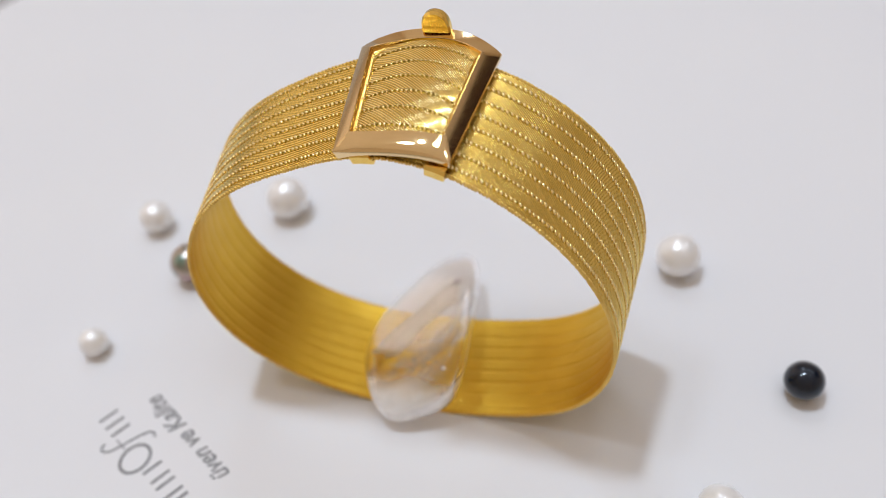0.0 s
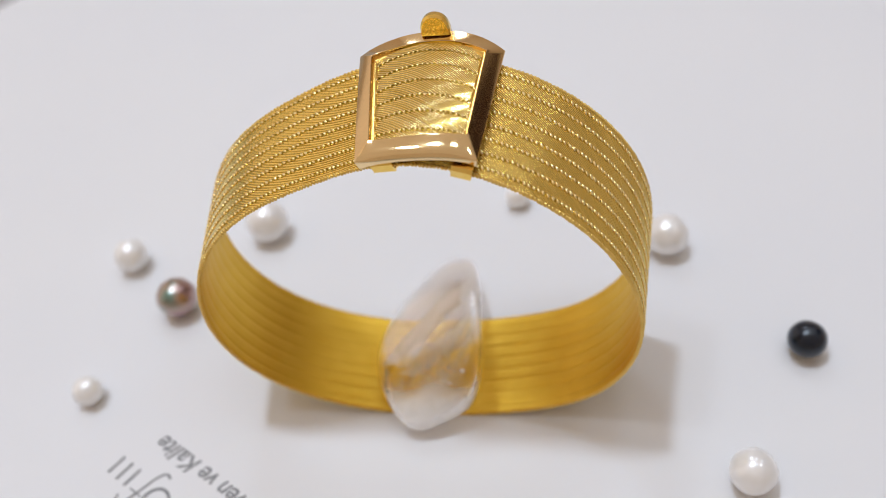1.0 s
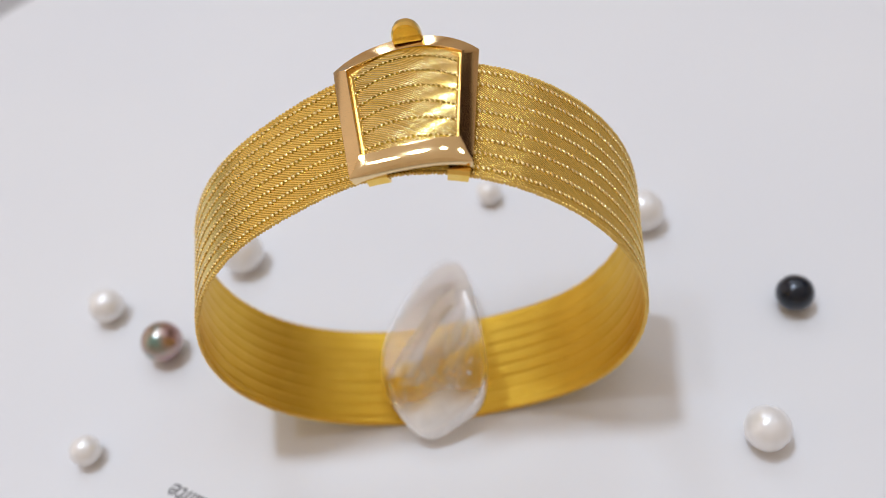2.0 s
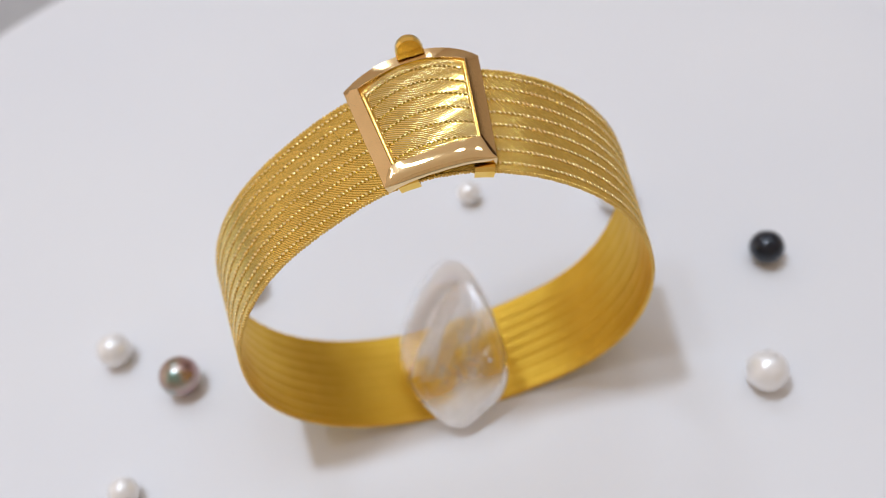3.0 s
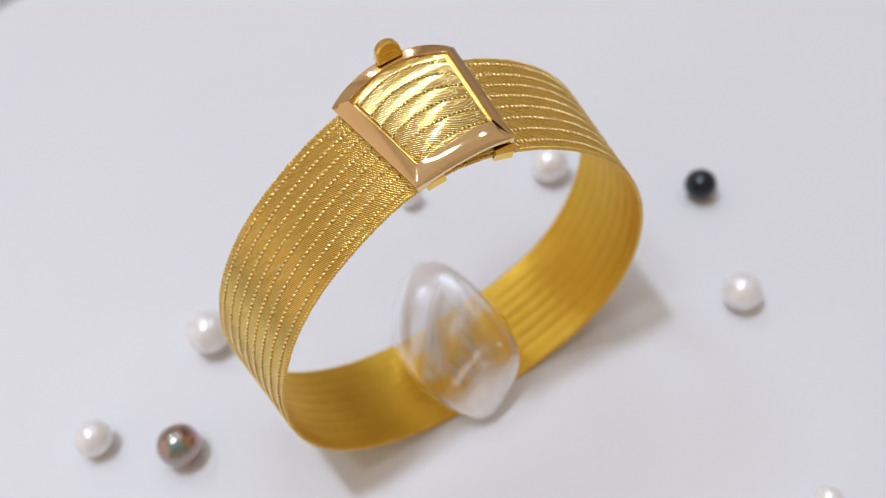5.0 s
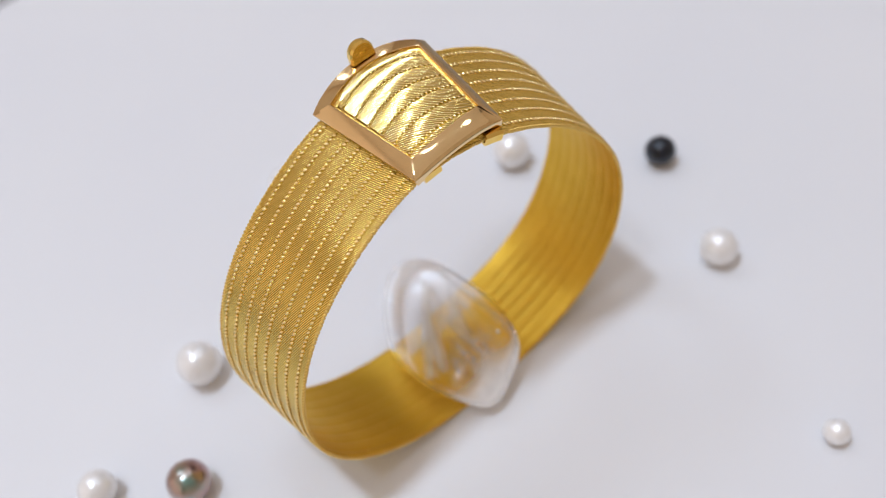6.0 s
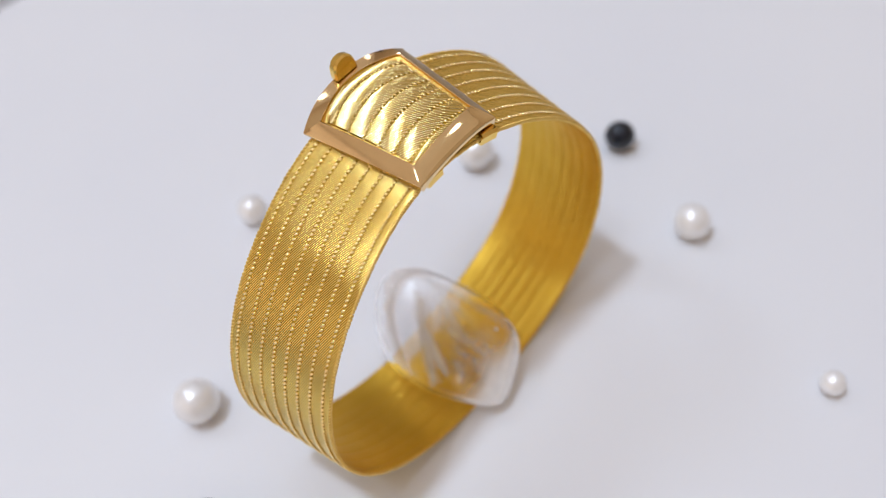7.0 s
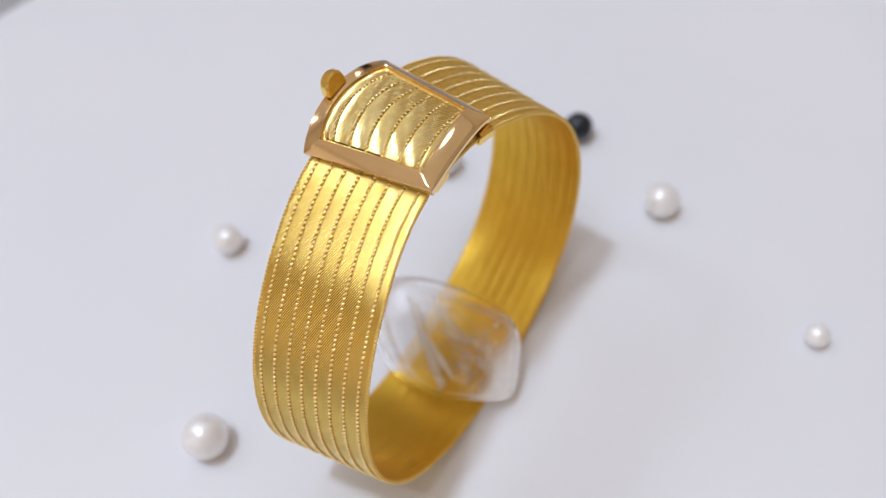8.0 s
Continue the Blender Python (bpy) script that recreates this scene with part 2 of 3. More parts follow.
# ---- the bracelet ----
# The band's middle line: a closed curve around the upright ring, as a short Fourier series in millimetres.
BAND_X = (-1.26, 28.611, -0.58, -0.714, -3.728, 0.412, 2.101, 0.633, -0.629)
BAND_Z = (27.314, -1.746, 26.315, 3.096, 0.749, -1.725, 1.376, 0.898, 0.336)
BAND_Y = (-3.227, 0.986, 2.609, -0.79, -0.878)
LEAN_X = (-1.232, 2.828, 0.875, -0.489, 1.874)
LEAN_Z = (0.13, 0.939, 0.778, -1.143, -0.074)
BAND_W = 0.01695
MM = 0.001


def series(c, ph):
    out = np.full_like(ph, c[0])
    for k in range(1, (len(c) + 1) // 2):
        out = out + c[2 * k - 1] * np.cos(k * ph) + c[2 * k] * np.sin(k * ph)
    return out


class Band:
    """The band's frame by arc length s (0 on top, growing to +x there): centre, across, outward."""

    def __init__(self, count=4000):
        ph = np.linspace(math.pi / 2, math.pi / 2 - 2 * math.pi, count + 1)
        c = np.stack([series(BAND_X, ph), series(BAND_Y, ph), series(BAND_Z, ph)], 1) * MM
        low = c[:, 2].min()
        u = np.stack([series(LEAN_X, ph) / 20, np.ones_like(ph), series(LEAN_Z, ph) / 20], 1)
        u /= np.linalg.norm(u, axis=1)[:, None]
        step = np.linalg.norm(np.diff(c, axis=0), axis=1)
        self.s = np.r_[0, np.cumsum(step)]
        self.length = self.s[-1]
        t = np.gradient(c, axis=0)
        t[0] = t[-1] = c[1] - c[-2]
        t -= u * (t * u).sum(1)[:, None]
        t /= np.linalg.norm(t, axis=1)[:, None]
        self.c, self.u, self.n = c, u, np.cross(t, u)

    def at(self, s, v, h):
        """Places for arrays of s, v (across) and h (outward)."""
        s = np.mod(s, self.length)
        pick = lambda a: np.stack([np.interp(s, self.s, a[:, k]) for k in range(3)], -1)  # noqa: E731
        return pick(self.c) + pick(self.u) * v[..., None] + pick(self.n) * h[..., None]


BAND = Band()


class Dome:
    """The buckle's frame: a tilted arch over the top of the ring, steeper towards its ends."""

    def __init__(self, origin, radius, turn):
        self.o, self.r = np.array(origin), radius
        m = np.array(Matrix.Rotation(Vector(turn).length, 3, Vector(turn).normalized()))
        self.t, self.u, self.n = m[:, 0], m[:, 1], m[:, 2]

    def at(self, s, v, h):
        h = h - 0.00025 * (s / 0.008) ** 4 - 0.00023 * (s / 0.008) ** 3
        a = s / self.r
        return self.o + self.u * v[..., None] + self.t * ((self.r + h) * np.sin(a))[..., None] + self.n * ((self.r + h) * np.cos(a) - self.r)[..., None]


DOME = Dome((0.00051, -0.00040, 0.05307), 0.02744, (0.0930, -0.0780, 0.0130))
ROWS_AT = (0.075, 0.197, 0.319, 0.441, 0.563, 0.685, 0.807, 0.929)   # bead rows across the band
PITCH, TWILL = 0.00050, -1.7                                          # wire spacing, slant of the twill


def twill_strip(name, frame_of, s0, s1, v0, v1, base, crown, parent, mat, closed=False, relief=0.00012):
    """A convex strip of slanted fine wires: every ridge is modelled."""
    turns = int((s1 - s0) / PITCH)
    cols, step = 8, (s1 - s0) / turns / 8
    rows = turns * 8 if closed else turns * 8 + int(-TWILL * (v1 - v0) / step) + 2
    i = np.arange(rows)
    s = s0 + step * i
    q = np.linspace(0, 1, cols)
    rng = np.random.default_rng(int(abs(v0) * 1e7) + turns)
    wire = rng.normal(0, 0.000006, rows // 8 + 1)[i // 8]
    lean = rng.normal(0, 0.000012, rows // 8 + 1)[i // 8] * ((i % 8) - 4) / 4 * (i % 8 > 0)
    ridge = np.array([-0.25, 0.50, 0.80, 0.95, 1.0, 0.95, 0.80, 0.50])[i % 8] * (relief + wire) + lean
    v = v0 + (v1 - v0) * q
    S = s[:, None] + TWILL * (v - v0)[None, :]
    if not closed:
        S = np.clip(S, s0, s1)
    V = np.broadcast_to(v, S.shape)
    Hh = base + crown * (1 - (2 * q - 1) ** 2)[None, :] + ridge[:, None]
    ob = part_data(name, frame_of.at(S, V, Hh), grid_faces(rows, cols, closed), mat, parent)
    # uneven from wire to wire, with shade painted into the grooves
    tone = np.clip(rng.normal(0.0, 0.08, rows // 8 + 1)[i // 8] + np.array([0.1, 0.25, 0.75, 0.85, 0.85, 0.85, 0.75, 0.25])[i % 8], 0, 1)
    weighted(ob, "wire_shade", np.repeat(tone, cols))
    return ob


def bead_row(name, frame_of, s0, s1, v, height, pitch, size, slant, parent, mat=None):
    """A row of small beads, slightly uneven, slanted along the row."""
    rng = np.random.default_rng(int(abs(v) * 1e6) + int(s1 * 1e5))
    bv, bf = ball(8, 5)
    bv = bv * np.array(size)
    ca, sa = math.cos(slant), math.sin(slant)
    bv = np.stack([bv[:, 0] * ca - bv[:, 1] * sa, bv[:, 0] * sa + bv[:, 1] * ca, bv[:, 2]], 1)
    n = int((s1 - s0) / pitch)
    s = s0 + (np.arange(n) + 0.5) * (s1 - s0) / n + rng.normal(0, pitch * 0.05, n)
    sc = rng.uniform(0.88, 1.1, n)[:, None]
    S, V, Hh = s[:, None] + bv[None, :, 0] * sc, v + bv[None, :, 1] * sc, height + bv[None, :, 2] * sc
    verts = frame_of.at(S, V, Hh)
    faces = [tuple(k * len(bv) + a for a in f) for k in range(n) for f in bf]
    me = bpy.data.meshes.new(name)
    me.from_pydata(verts.reshape(-1, 3).tolist(), [], faces)
    return tagged(finish(name, me, mat or GOLD_BEAD, parent), kind="stuff")


def band_lining(parent):
    """The smooth inner face of the band, grooved where the strips meet."""
    q, h = [0.0], [0.00012]
    for a, b in zip((0.0, *ROWS_AT), (*ROWS_AT, 1.0)):
        for k, d in ((0.05, 0.0), (0.3, -0.000010), (0.7, -0.000010), (0.95, 0.0), (1.0, 0.00005)):
            q.append(a + (b - a) * k)
            h.append(d)
    inner = np.array(h) - 0.00040
    rows = 720
    s = np.linspace(0, BAND.length, rows, endpoint=False)[:, None]
    v = ((np.array(q) - 0.5) * BAND_W * 0.985)[None, :]
    top = np.full(len(q), -0.00010)
    vv = np.concatenate([v, v[:, ::-1]], 1)
    hh = np.concatenate([inner, top])[None, :]
    S, V = np.broadcast_arrays(s, vv)
    verts = BAND.at(S, V, np.broadcast_to(hh, S.shape))
    faces = grid_faces(rows, vv.shape[1], True, True)
    part_data("lining", verts, faces[:, ::-1], GOLD_INNER, parent, "satin yellow gold lining with fine grooves")


WINDOW = (-5.85, -8.27, 5.55, 6.45, -6.56, 7.78)
RIM = (-7.58, -10.90, 7.15, 8.89, -9.05, 9.27)
BOW_FRONT, BOW_REAR = (0.12, -0.31), (2.49, -1.48)     # how far the front and rear sides bulge, and sink, in the middle


def outline(lf, lr, rf, rr, v0, v1, per, slant=0.0):
    """A closed outline in s, v, h from its front and rear ends on each side, in millimetres."""
    corners = [(lf, v0), (rf, v0 + slant), (rr, v1), (lr, v1)]
    out = []
    for n, ((a, b), (c, d)) in enumerate(zip(corners, corners[1:] + corners[:1])):
        bow = (BOW_FRONT, (0, 0), BOW_REAR, (0, 0))[n]
        for k in range(per):
            q = k / per
            out.append((a + (c - a) * q, b + (d - b) * q + bow[0] * 4 * q * (1 - q), bow[1] * 4 * q * (1 - q)))
    return np.array(out) * MM


class Pane:
    """The window's surface: the dome, bulging with the front and rear sides."""

    def ends(self, v):
        lf, lr, rf, rr, v0, v1 = (a * MM for a in WINDOW)
        w = (v - v0) / (v1 - v0)
        return lf + (lr - lf) * w, rf + (rr - rf) * w

    def at(self, s, v, h):
        left, right = self.ends(v)
        q = np.clip((s - left) / (right - left), 0, 1)
        w = (v - WINDOW[4] * MM) / ((WINDOW[5] - WINDOW[4]) * MM)
        bulge = 4 * q * (1 - q) * MM
        return DOME.at(s, v + bulge * (BOW_FRONT[0] * (1 - w) + BOW_REAR[0] * w), h + 0.00012 * (1 - w) + (1.0 - 0.55 * (2 * w - 1) ** 4) * bulge + bulge * (BOW_FRONT[1] * (1 - w) + BOW_REAR[1] * w))


PANE = Pane()


def buckle_frame(parent):
    """The bevelled frame: loops from the window's foot over the crest to the outer skirt."""
    per = 24
    inner, outer = outline(*WINDOW, per, 0.9), outline(*RIM, per, 0.35)
    side = np.repeat(np.arange(4), per)               # front, right, rear, left
    loops = []
    for f, front, right, rear, left in (
            (0.0, -0.8, -0.9, -0.9, -0.9), (0.0, 0.10, -0.06, 0.08, 0.27), (0.03, 0.15, 0.000, 0.140, 0.330), (0.12, 0.15, -0.064, 0.158, 0.284),
            (0.3, 0.11, -0.191, 0.195, 0.191), (0.5, 0.02, -0.332, 0.236, 0.089), (0.68, -0.11, -0.459, 0.272, -0.004),
            (0.83, -0.31, -0.565, 0.303, -0.081), (0.93, -0.55, -0.635, 0.323, -0.132), (0.965, -0.72, -0.660, 0.330, -0.150),
            (1.0, -1.0, -0.78, 0.24, -0.25), (1.0, -1.15, -1.7, -1.3, -1.5),
            (0.95, -1.2, -1.75, -1.35, -1.55), (0.15, -1.1, -1.6, -1.35, -1.4)):
        svh = inner + (outer - inner) * f
        h = np.choose(side, [front, right, rear, left]).astype(float) * MM
        q = (np.arange(4 * per) % per) / per
        start, end = np.clip(1 - q / 0.3, 0, 1) ** 2, np.clip(1 - (1 - q) / 0.3, 0, 1) ** 2
        h = np.where(side == 0, h + (left * MM - h) * start + (right * MM - h) * end, h)
        start, end = np.clip(1 - q / 0.4, 0, 1) ** 2, np.clip(1 - (1 - q) / 0.4, 0, 1) ** 2
        h = np.where(side == 2, h + (right * MM - h) * start + (left * MM - h) * end, h)
        loops.append(DOME.at(svh[:, 0], svh[:, 1], svh[:, 2] + h))
    bm = bmesh.new()
    vs = [bm.verts.new(p) for p in np.array(loops).reshape(-1, 3)]
    for f in grid_faces(len(loops), 4 * per, True, True):
        face = bm.faces.new([vs[k] for k in f])
        face.material_index = 1 if max(k % (4 * per) for k in f) <= per else 0
    ob = part("frame", bm, GOLD_FRAME, parent, "satin rose gold bevelled frame with a polished front bar", True, 28)
    ob.data.materials.append(GOLD_POLISH)
    return ob


def lug(x0, x1, parent):
    """A gold clip folded round the front edge of the band, under the frame."""
    prof = [(-6.6, 1.0), (-8.7, 1.0), (-9.05, 0.6), (-9.05, -0.55), (-8.7, -0.95), (-7.0, -0.95), (-7.0, -0.6), (-8.5, -0.6), (-8.7, -0.4), (-8.7, 0.45), (-8.5, 0.65), (-6.6, 0.65)]
    top = np.where((BAND.c[:, 2] > 0.045), BAND.c[:, 0], np.inf)
    bm = bmesh.new()
    ends = []
    for x in np.linspace(x0, x1, 5):
        s = BAND.s[np.argmin(np.abs(top - x))]
        p = BAND.at(np.full(len(prof), s), np.array([a for a, _ in prof]) * MM, np.array([b for _, b in prof]) * MM)
        ends.append([bm.verts.new(q) for q in p])
    n = len(prof)
    for a, b in zip(ends, ends[1:]):
        for k in range(n):
            bm.faces.new([a[k], a[(k + 1) % n], b[(k + 1) % n], b[k]])
    bm.faces.new(ends[0])
    bm.faces.new(ends[-1][::-1])
    part("lug", bm, GOLD_TAB, parent, "", True, 25)


def thumb_tab(parent):
    """The small upright half-round thumb piece at the rear of the frame, with a bevelled rim."""
    base = DOME.at(np.array([-0.0004]), np.array([0.0117]), np.array([-0.0012]))[0]
    lean = radians(12)
    up = DOME.n * math.cos(lean) + DOME.u * math.sin(lean)
    back = np.cross(DOME.t, up) * -1
    n = 18
    arc = [(0.0019 * math.cos(math.pi * k / n), 0.0028 * math.sin(math.pi * k / n) ** 0.72) for k in range(n + 1)]
    bm = bmesh.new()
    loops = []
    for scale, depth in ((0.80, -0.00012), (0.82, -0.00030), (0.93, -0.00034), (1.0, 0.0), (1.0, 0.0007), (0.9, 0.0010)):
        loops.append([bm.verts.new(base + DOME.t * (x * scale) + up * (y * scale) + back * -depth) for x, y in arc])
    for a, b in zip(loops, loops[1:]):
        for k in range(n):
            bm.faces.new([a[k], a[k + 1], b[k + 1], b[k]])
    bm.faces.new(loops[0])
    bm.faces.new(loops[-1][::-1])
    bm.faces.new([a[0] for a in loops] + [a[-1] for a in loops][::-1])
    part("thumb_tab", bm, GOLD_TAB, parent, "small half-round yellow gold thumb tab", True, 30)


def bracelet():
    root = tagged(new("bracelet"), "woven yellow gold bracelet with beaded rows, standing on edge upright", "bracelet")
    root.location = (0, 0, 0)
    edges = (0.0, *ROWS_AT, 1.0)
    gap = 0.00016
    for k, (a, b) in enumerate(zip(edges, edges[1:])):
        v0, v1 = (a - 0.5) * BAND_W + (gap if k else 0), (b - 0.5) * BAND_W - (gap if k < len(ROWS_AT) else 0)
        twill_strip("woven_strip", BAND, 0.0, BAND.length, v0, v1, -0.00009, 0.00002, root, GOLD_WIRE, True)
    for q in ROWS_AT:
        bead_row("beading", BAND, 0.0, BAND.length, (q - 0.5) * BAND_W, 0.00010, 0.00066, (0.00038, 0.00023, 0.00019), radians(-48), root)
    for v in (-0.5, 0.5):
        bead_row("rope_edge", BAND, 0.0, BAND.length, v * BAND_W * 0.99, -0.00012, 0.00050, (0.00036, 0.00021, 0.00030), radians(-38), root, GOLD_EDGE)
    band_lining(root)
    buckle = new("buckle")
    buckle.parent = root
    buckle_frame(buckle)
    # a narrow yellow ledge round the window
    ledge, inner = outline(*WINDOW, 24, 0.9), outline(*(a + d for a, d in zip(WINDOW, (0.6, 0.6, -0.5, -0.5, 0.30, -0.6))), 24, 0.9)
    loops = [DOME.at(o[:, 0], o[:, 1], o[:, 2] + h * MM) for o, h in ((ledge, -0.34), (inner, -0.38), (inner, -0.75))]
    part_data("ledge", np.array(loops), grid_faces(3, 96, False, True), GOLD_TAB, buckle, "narrow yellow gold ledge")
    # the inlay in the window: the same weave, sunk below the frame's crest
    floor_h = -0.00058
    v0, v1 = WINDOW[4] * MM, WINDOW[5] * MM
    v = np.linspace(v0, v1, 12)[None, :]
    left, right = PANE.ends(v)
    S = left + (right - left) * np.linspace(0, 1, 30)[:, None]
    part_data("base_plate", PANE.at(S, np.broadcast_to(v, S.shape), np.full(S.shape, floor_h - 0.00011)), grid_faces(30, 12), GOLD_INNER, buckle)
    cuts = [v0, -0.0055, -0.0031, -0.0008, 0.0015, 0.0038, 0.0062, v1]
    for a, b in zip(cuts, cuts[1:]):
        x0, x1 = PANE.ends((a + b) / 2)
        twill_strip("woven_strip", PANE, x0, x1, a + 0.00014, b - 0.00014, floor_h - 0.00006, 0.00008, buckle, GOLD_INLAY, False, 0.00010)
    for v in cuts[1:-1]:
        x0, x1 = PANE.ends(v)
        bead_row("beading", PANE, x0 + 0.0001, x1 - 0.0001, v, floor_h + 0.00009, 0.00062, (0.00027, 0.00018, 0.00017), radians(-48), buckle)
    lug(-0.0052, -0.0022, buckle)
    lug(0.0054, 0.0080, buckle)
    thumb_tab(buckle)
    return root


bracelet()

# ---- the stone ----
GEM_C = (-0.00239, -0.00393, 0.00490)
GEM_TURN = (-1.1505, 1.0487, 0.8791)
GEM_SIZE = (0.00290, 0.01048, 0.01408)
# the worn stone's facets, fitted to its outline in the camera's view: direction and distance from its middle, in
# millimetres
GEM_FACETS = np.array([
    (25.55, 8.91, 21.45), (-1.4, -0.11, 3.94), (-23.48, -11.41, 5.5), (-4.64, 6.05, 7.14), (-1.23, -3.01, 6.08), (9.17, 7.09, 5.43),
    (-7.34, 2.85, 3.14), (5.92, -13.25, 2.16), (-7.9, 30.8, -26.7), (-33.15, -2.3, 18.89), (6.5, 0.79, -0.72), (-10.4, 1.52, -26.19),
    (6.69, -10.64, -3.65), (2.45, 91.29, -13.1), (-7.01, -2.91, -4.93), (1.1, 0.13, -4.01), (2.04, 3.16, -7.16), (0.7, 0.53, -3.91)]) * MM
GEM_ROUND = 6.0      # how crisply the facets meet


def gem_point(d):
    """The stone's surface for a direction of the unit ball, stretched along the stone's axes."""
    turn = Matrix.Rotation(Vector(GEM_TURN).length, 3, Vector(GEM_TURN).normalized())
    way = (turn @ Vector((d[0] * GEM_SIZE[0], d[1] * GEM_SIZE[1], d[2] * GEM_SIZE[2]))).normalized()
    reach = np.linalg.norm(GEM_FACETS, axis=1)
    q = np.maximum(GEM_FACETS @ np.array(way), 0) / reach ** 2
    return Vector(GEM_C) + way * float((q ** GEM_ROUND).sum() ** (-1 / GEM_ROUND))


def gem_inner(p):
    """A place inside the stone for a point of the unit ball."""
    r = min(p.length, 0.985)
    return Vector(GEM_C) + (gem_point(p.normalized()) - Vector(GEM_C)) * r


# sheets inside the stone: kind, middle, two half-axes (unit ball), steps
VEILS = [
    ("crack", (-0.1, 0.30, 0.055), (0.42, 0.0, 0.0), (0.0, 0.39, -0.48), 24),
    ("crack", (-0.1, 0.28, -0.08), (0.28, 0.0, 0.0), (0.0, 0.15, -0.34), 16),
    ("cloud", (0.05, -0.34, 0.02), (0.05, 0.48, 0.12), (0.1, -0.3, 0.85), 28),
    ("cloud", (-0.3, -0.1, -0.50), (0.05, 0.62, 0.0), (0.0, 0.0, 0.45), 28),
    ("cloud", (0.1, -0.40, 0.38), (0.3, 0.22, 0.0), (0.0, -0.16, 0.55), 28),
]


def soft_step(a, b, x):
    q = min(max((x - a) / (b - a), 0), 1)
    return q * q * (3 - 2 * q)


def quartz_stone():
    root = tagged(new("quartz_stone"), "clear tumbled quartz pebble with milky veils, lying inside the bracelet", "gemstone")
    bm = bmesh.new()
    bmesh.ops.create_icosphere(bm, subdivisions=5, radius=1.0)
    frost, edge = [], []
    for v in bm.verts:
        d = v.co.normalized()
        tip = soft_step(-0.42, -0.80, d.z + 0.12 * d.y + 0.08 * noise.noise(d * 3))
        rim = soft_step(0.36, 0.10, abs(d.x)) * (0.75 * soft_step(0.2, -0.3, d.z + 0.5 * d.y))
        side = soft_step(0.40, 0.12, abs(d.x)) * soft_step(-0.2, -0.65, d.y) * 0.75
        frost.append(max(tip, rim, side) * 0.95)
        edge.append(soft_step(0.66, 0.20, abs(d.x)))
        v.co = gem_point(d)
    stone = part("stone", bm, QUARTZ, root)
    weighted(stone, "frost", frost)
    weighted(stone, "edge", edge)
    for name, a, b, c, steps in VEILS:
        a, b, c = Vector(a), Vector(b), Vector(c)
        sheet, fade = bmesh.new(), []
        wob = lambda p: p + Vector((0.06, 0.03, 0.03)) * noise.noise(p * 2.5)  # noqa: E731
        if name == "crack":
            rows = [[sheet.verts.new(gem_inner(a + b * (i / 3 - 1) + c * (j / steps * 2 - 1))) for j in range(steps + 1)] for i in range(7)]
            fade = [0.6 if i in (0, 6) else 1.0 for i in range(7) for j in range(steps + 1)]
        else:
            rows = [[sheet.verts.new(gem_inner(wob(a + (b * math.cos(6.2832 * j / steps) + c * math.sin(6.2832 * j / steps)) * (i / 8)))) for j in range(steps + 1)] for i in range(1, 9)]
            fade = [1 - soft_step(0.35, 1.0, i / 8) for i in range(1, 9) for j in range(steps + 1)]
            sheet.faces.new(rows[0][:-1])
        for p, q in zip(rows, rows[1:]):
            for k in range(steps):
                sheet.faces.new([p[k], q[k], q[k + 1], p[k + 1]])
        weighted(part("veil", sheet, VEIL if name == "cloud" else CRACK, root, "milky white veil inside the stone"), "fade", fade)
    rng = random.Random(5)
    for k in range(22):
        fleck = bmesh.new()
        bmesh.ops.create_icosphere(fleck, subdivisions=1, radius=1.0)
        at = Vector((rng.uniform(-0.4, 0.5), rng.gauss(-0.1, 0.25), rng.gauss(-0.5, 0.16)))
        if at.length > 0.85:
            at *= 0.8 / at.length
        size = rng.uniform(0.00015, 0.00042)
        for v in fleck.verts:
            v.co = gem_inner(at) + Vector((v.co.x * 1.5, v.co.y, v.co.z * 0.7)) * size
        part("fleck", fleck, FLECK, root, "amber fleck inside the stone")
    # white balls stand in for the lamps' glints on the stone's facets
    for place, size in (((0.00249, -0.01092, 0.0086), 0.00036), ((-0.00089, -0.01135, 0.0058), 0.00034), ((0.0006, -0.0122, 0.0068), 0.0002)):
        glint = bmesh.new()
        bmesh.ops.create_icosphere(glint, subdivisions=2, radius=size)
        bmesh.ops.translate(glint, verts=glint.verts, vec=place)
        part("glint", glint, GLINT, root, "tiny white ball painted as a glint on the stone")
    return root


quartz_stone()

# ---- the printing on the board ----
READ, RISE = Vector((-0.880, 0.475, 0)), Vector((-0.475, -0.880, 0))
PRINT_AT = Vector((-0.040, -0.030, 0.00003))


def printed(name, flat, parent=None, label=""):
    """Flat ink shapes, given as lists of points along and above the line of writing, in millimetres."""
    bm = bmesh.new()
    for ring in flat:
        bm.faces.new([bm.verts.new(PRINT_AT + READ * (a * MM) + RISE * (b * MM)) for a, b in ring])
    return part(name, bm, INK, parent, label, False)


def stroke(points, width):
    """A pen stroke along a line of points: one quad a piece."""
    out = []
    for (a, b), (c, d) in zip(points, points[1:]):
        n = math.hypot(c - a, d - b)
        x, y = -(d - b) / n * width / 2, (c - a) / n * width / 2
        out.append([(a + x, b + y), (a - x, b - y), (c - x, d - y), (c + x, d + y)])
    return out


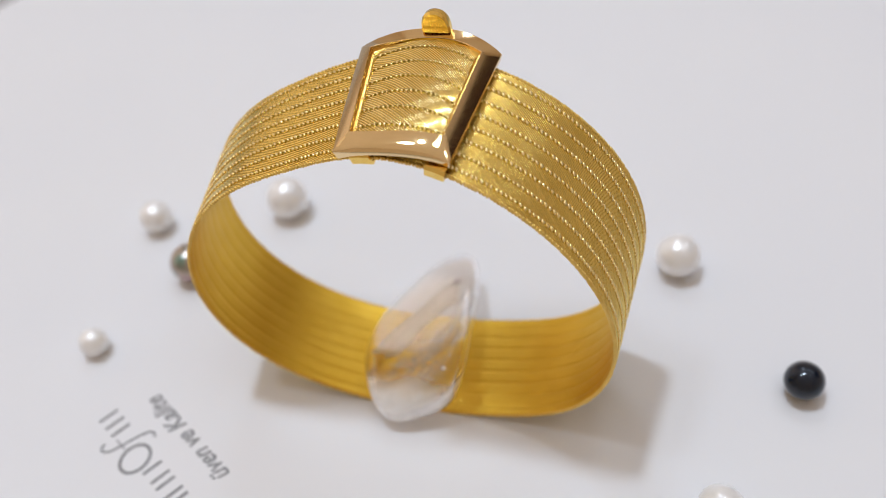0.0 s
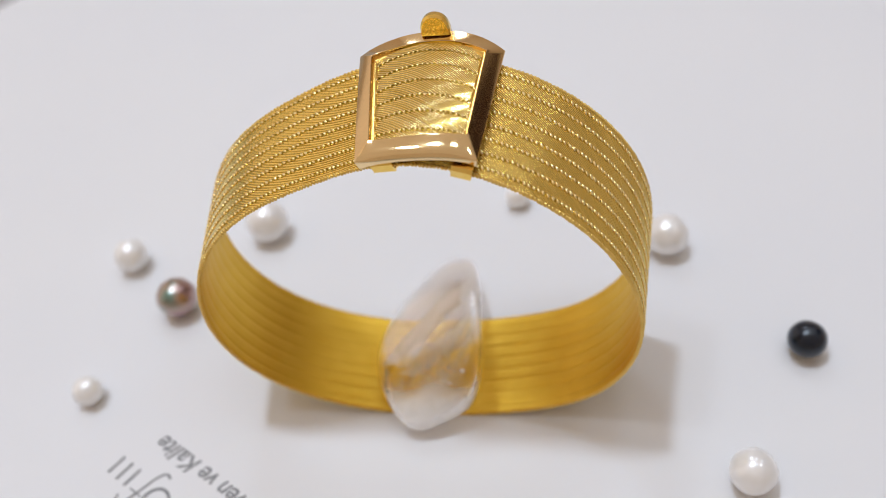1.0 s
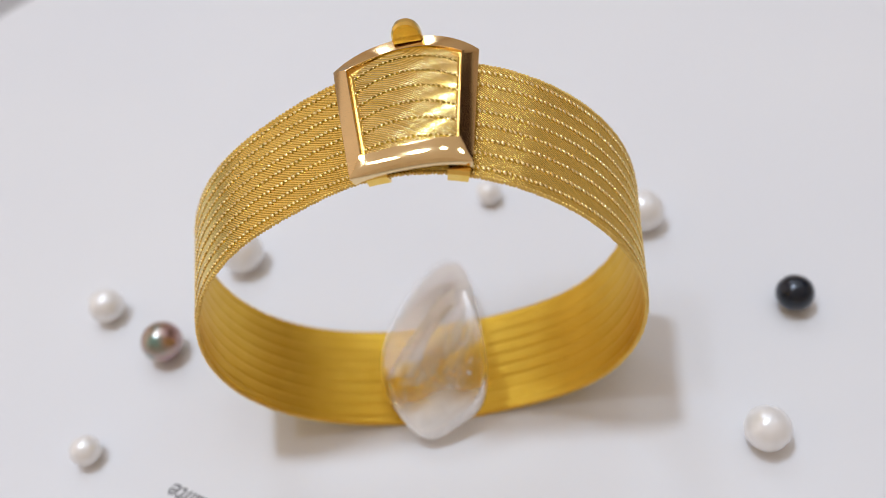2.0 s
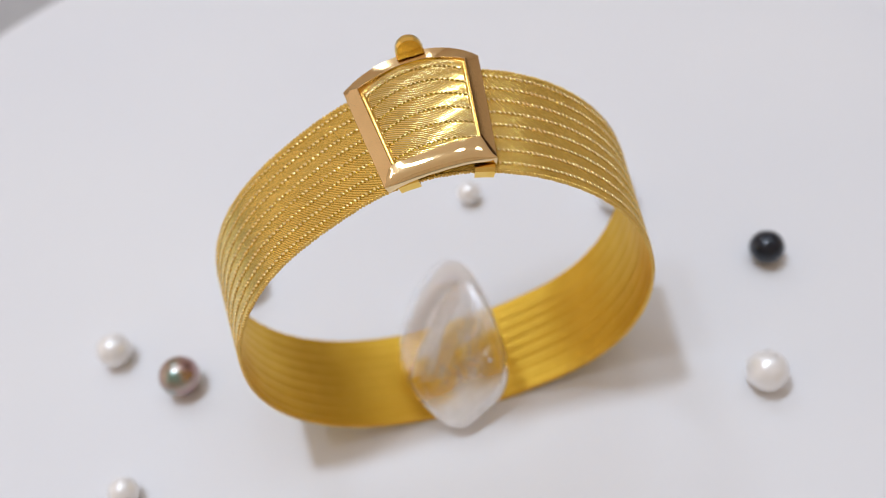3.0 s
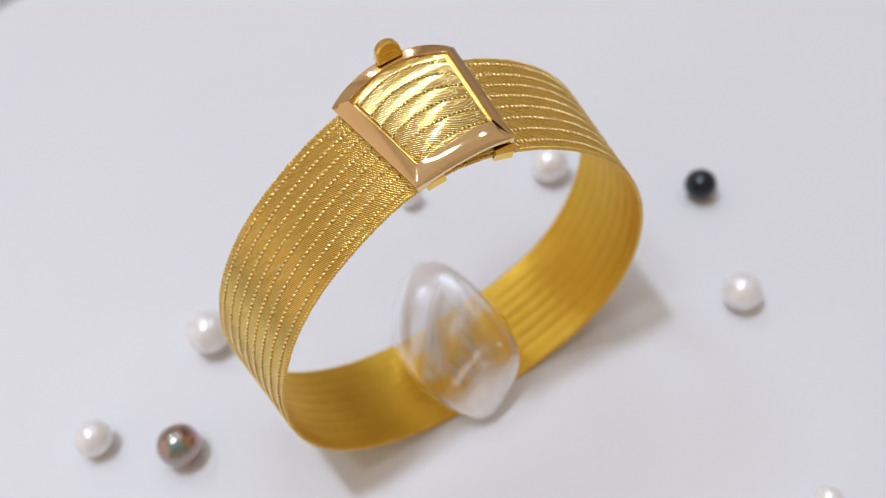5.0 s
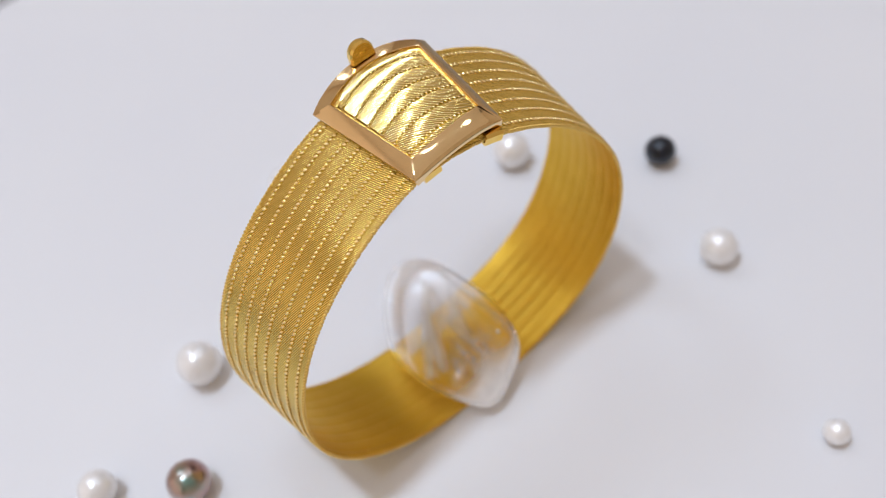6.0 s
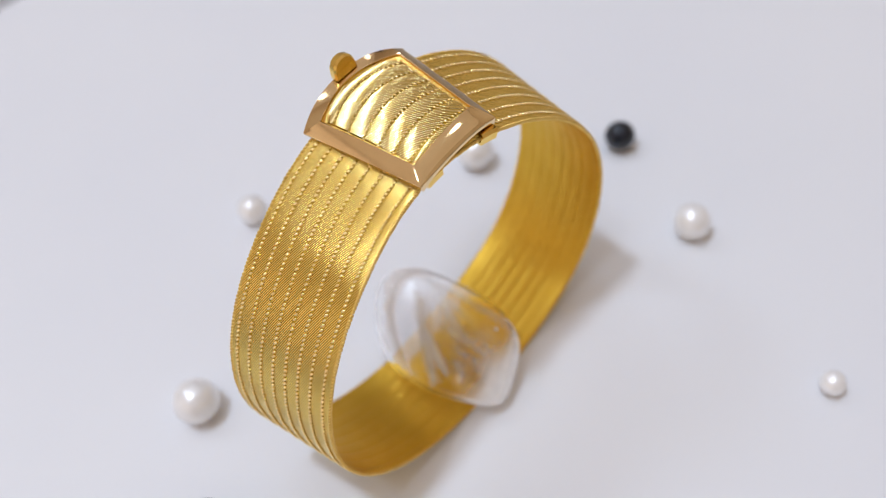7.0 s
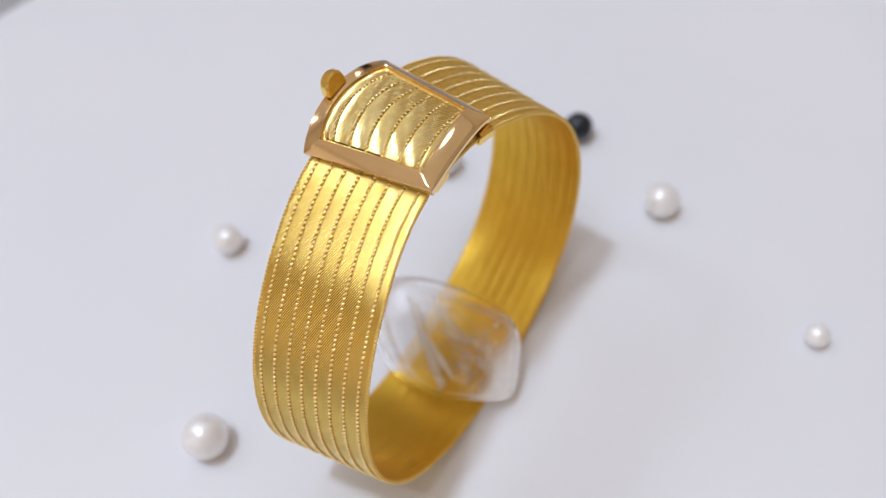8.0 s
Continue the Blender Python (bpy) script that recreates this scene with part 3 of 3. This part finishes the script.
def logo():
    root = tagged(new("logo"), "thin grey printed logo shapes on the white board", "logo")
    oval = [(2.1 * math.cos(t) - 0.06 * math.sin(t), 3.3 + 2.55 * math.sin(t)) for t in np.linspace(0, 2 * math.pi, 33)]
    printed("oval", stroke(oval, 0.52), root)
    hook = [(0.9, -0.9), (1.5, -1.3), (2.3, -0.9), (2.9, 0.6), (3.5, 3.4), (4.0, 5.3), (4.8, 6.3), (5.6, 6.1), (5.8, 5.3)]
    printed("hook", stroke(hook, 0.4), root)
    printed("bar", stroke([(2.6, 3.6), (5.0, 3.6)], 0.25), root)
    for x in (6.1, 7.9, 9.8, -3.3, -5.5, -7.0, -9.2, -10.6):
        printed("bar", stroke([(x - 0.15, 0.6), (x + 0.1, 3.9)], 0.5), root)


def slogan():
    data = bpy.data.curves.new("slogan", "FONT")
    data.body, data.size, data.shear, data.align_x = "\u00fcven ve Kalite", 0.0036, 0.35, "RIGHT"
    data.offset = 0.00007
    ob = new("slogan", data)
    bpy.context.view_layer.update()
    me = bpy.data.meshes.new_from_object(ob.evaluated_get(bpy.context.evaluated_depsgraph_get()))
    bpy.data.objects.remove(ob)
    for v in me.vertices:
        v.co = PRINT_AT + READ * (v.co.x * 0.98 + 0.0070) + RISE * (v.co.y * 1.1 - 0.0057)
    return tagged(finish("slogan", me, INK, None, "", False), "line of grey slanted printed writing on the board", "printed text")


logo()
slogan()

# ---- the pearls ----


def pearl(x, y, r, mat, label, squash=0.97):
    rng = random.Random(int(x * 1e5))
    root = bmesh.new()
    bmesh.ops.create_icosphere(root, subdivisions=4, radius=1.0)
    off = Vector((rng.uniform(-9, 9), rng.uniform(-9, 9), rng.uniform(-9, 9)))
    for v in root.verts:
        d = v.co.normalized()
        k = r * (1 + 0.018 * noise.noise(d * 1.3 + off))
        v.co = (d.x * k, d.y * k, d.z * k * squash)
    low = min(v.co.z for v in root.verts)
    for v in root.verts:
        v.co.z -= low
    ob = part("pearl", root, mat)
    ob.location = (x, y, 0.00002)
    return tagged(ob, label, "pearl", "loose pearls on the board")


WHITE = "round white pearl with soft lustre lying on the board"
for x, y, r in ((-0.0608, 0.0106, 0.0030), (-0.0376, 0.0195, 0.0038), (0.0322, 0.0214, 0.0036), (-0.0581, -0.0165, 0.0024),
                (0.0441, -0.0200, 0.0033), (0.0062, 0.0297, 0.0022), (-0.0053, 0.0449, 0.00285), (0.0320, -0.0545, 0.00205)):
    pearl(x, y, r, PEARL_WHITE, WHITE)
pearl(0.0531, 0.0027, 0.00295, PEARL_BLACK, "round black pearl with blue sheen lying on the board")
pearl(-0.0489, 0.0020, 0.00345, PEARL_BRONZE, "round bronze pearl with green and violet sheen")
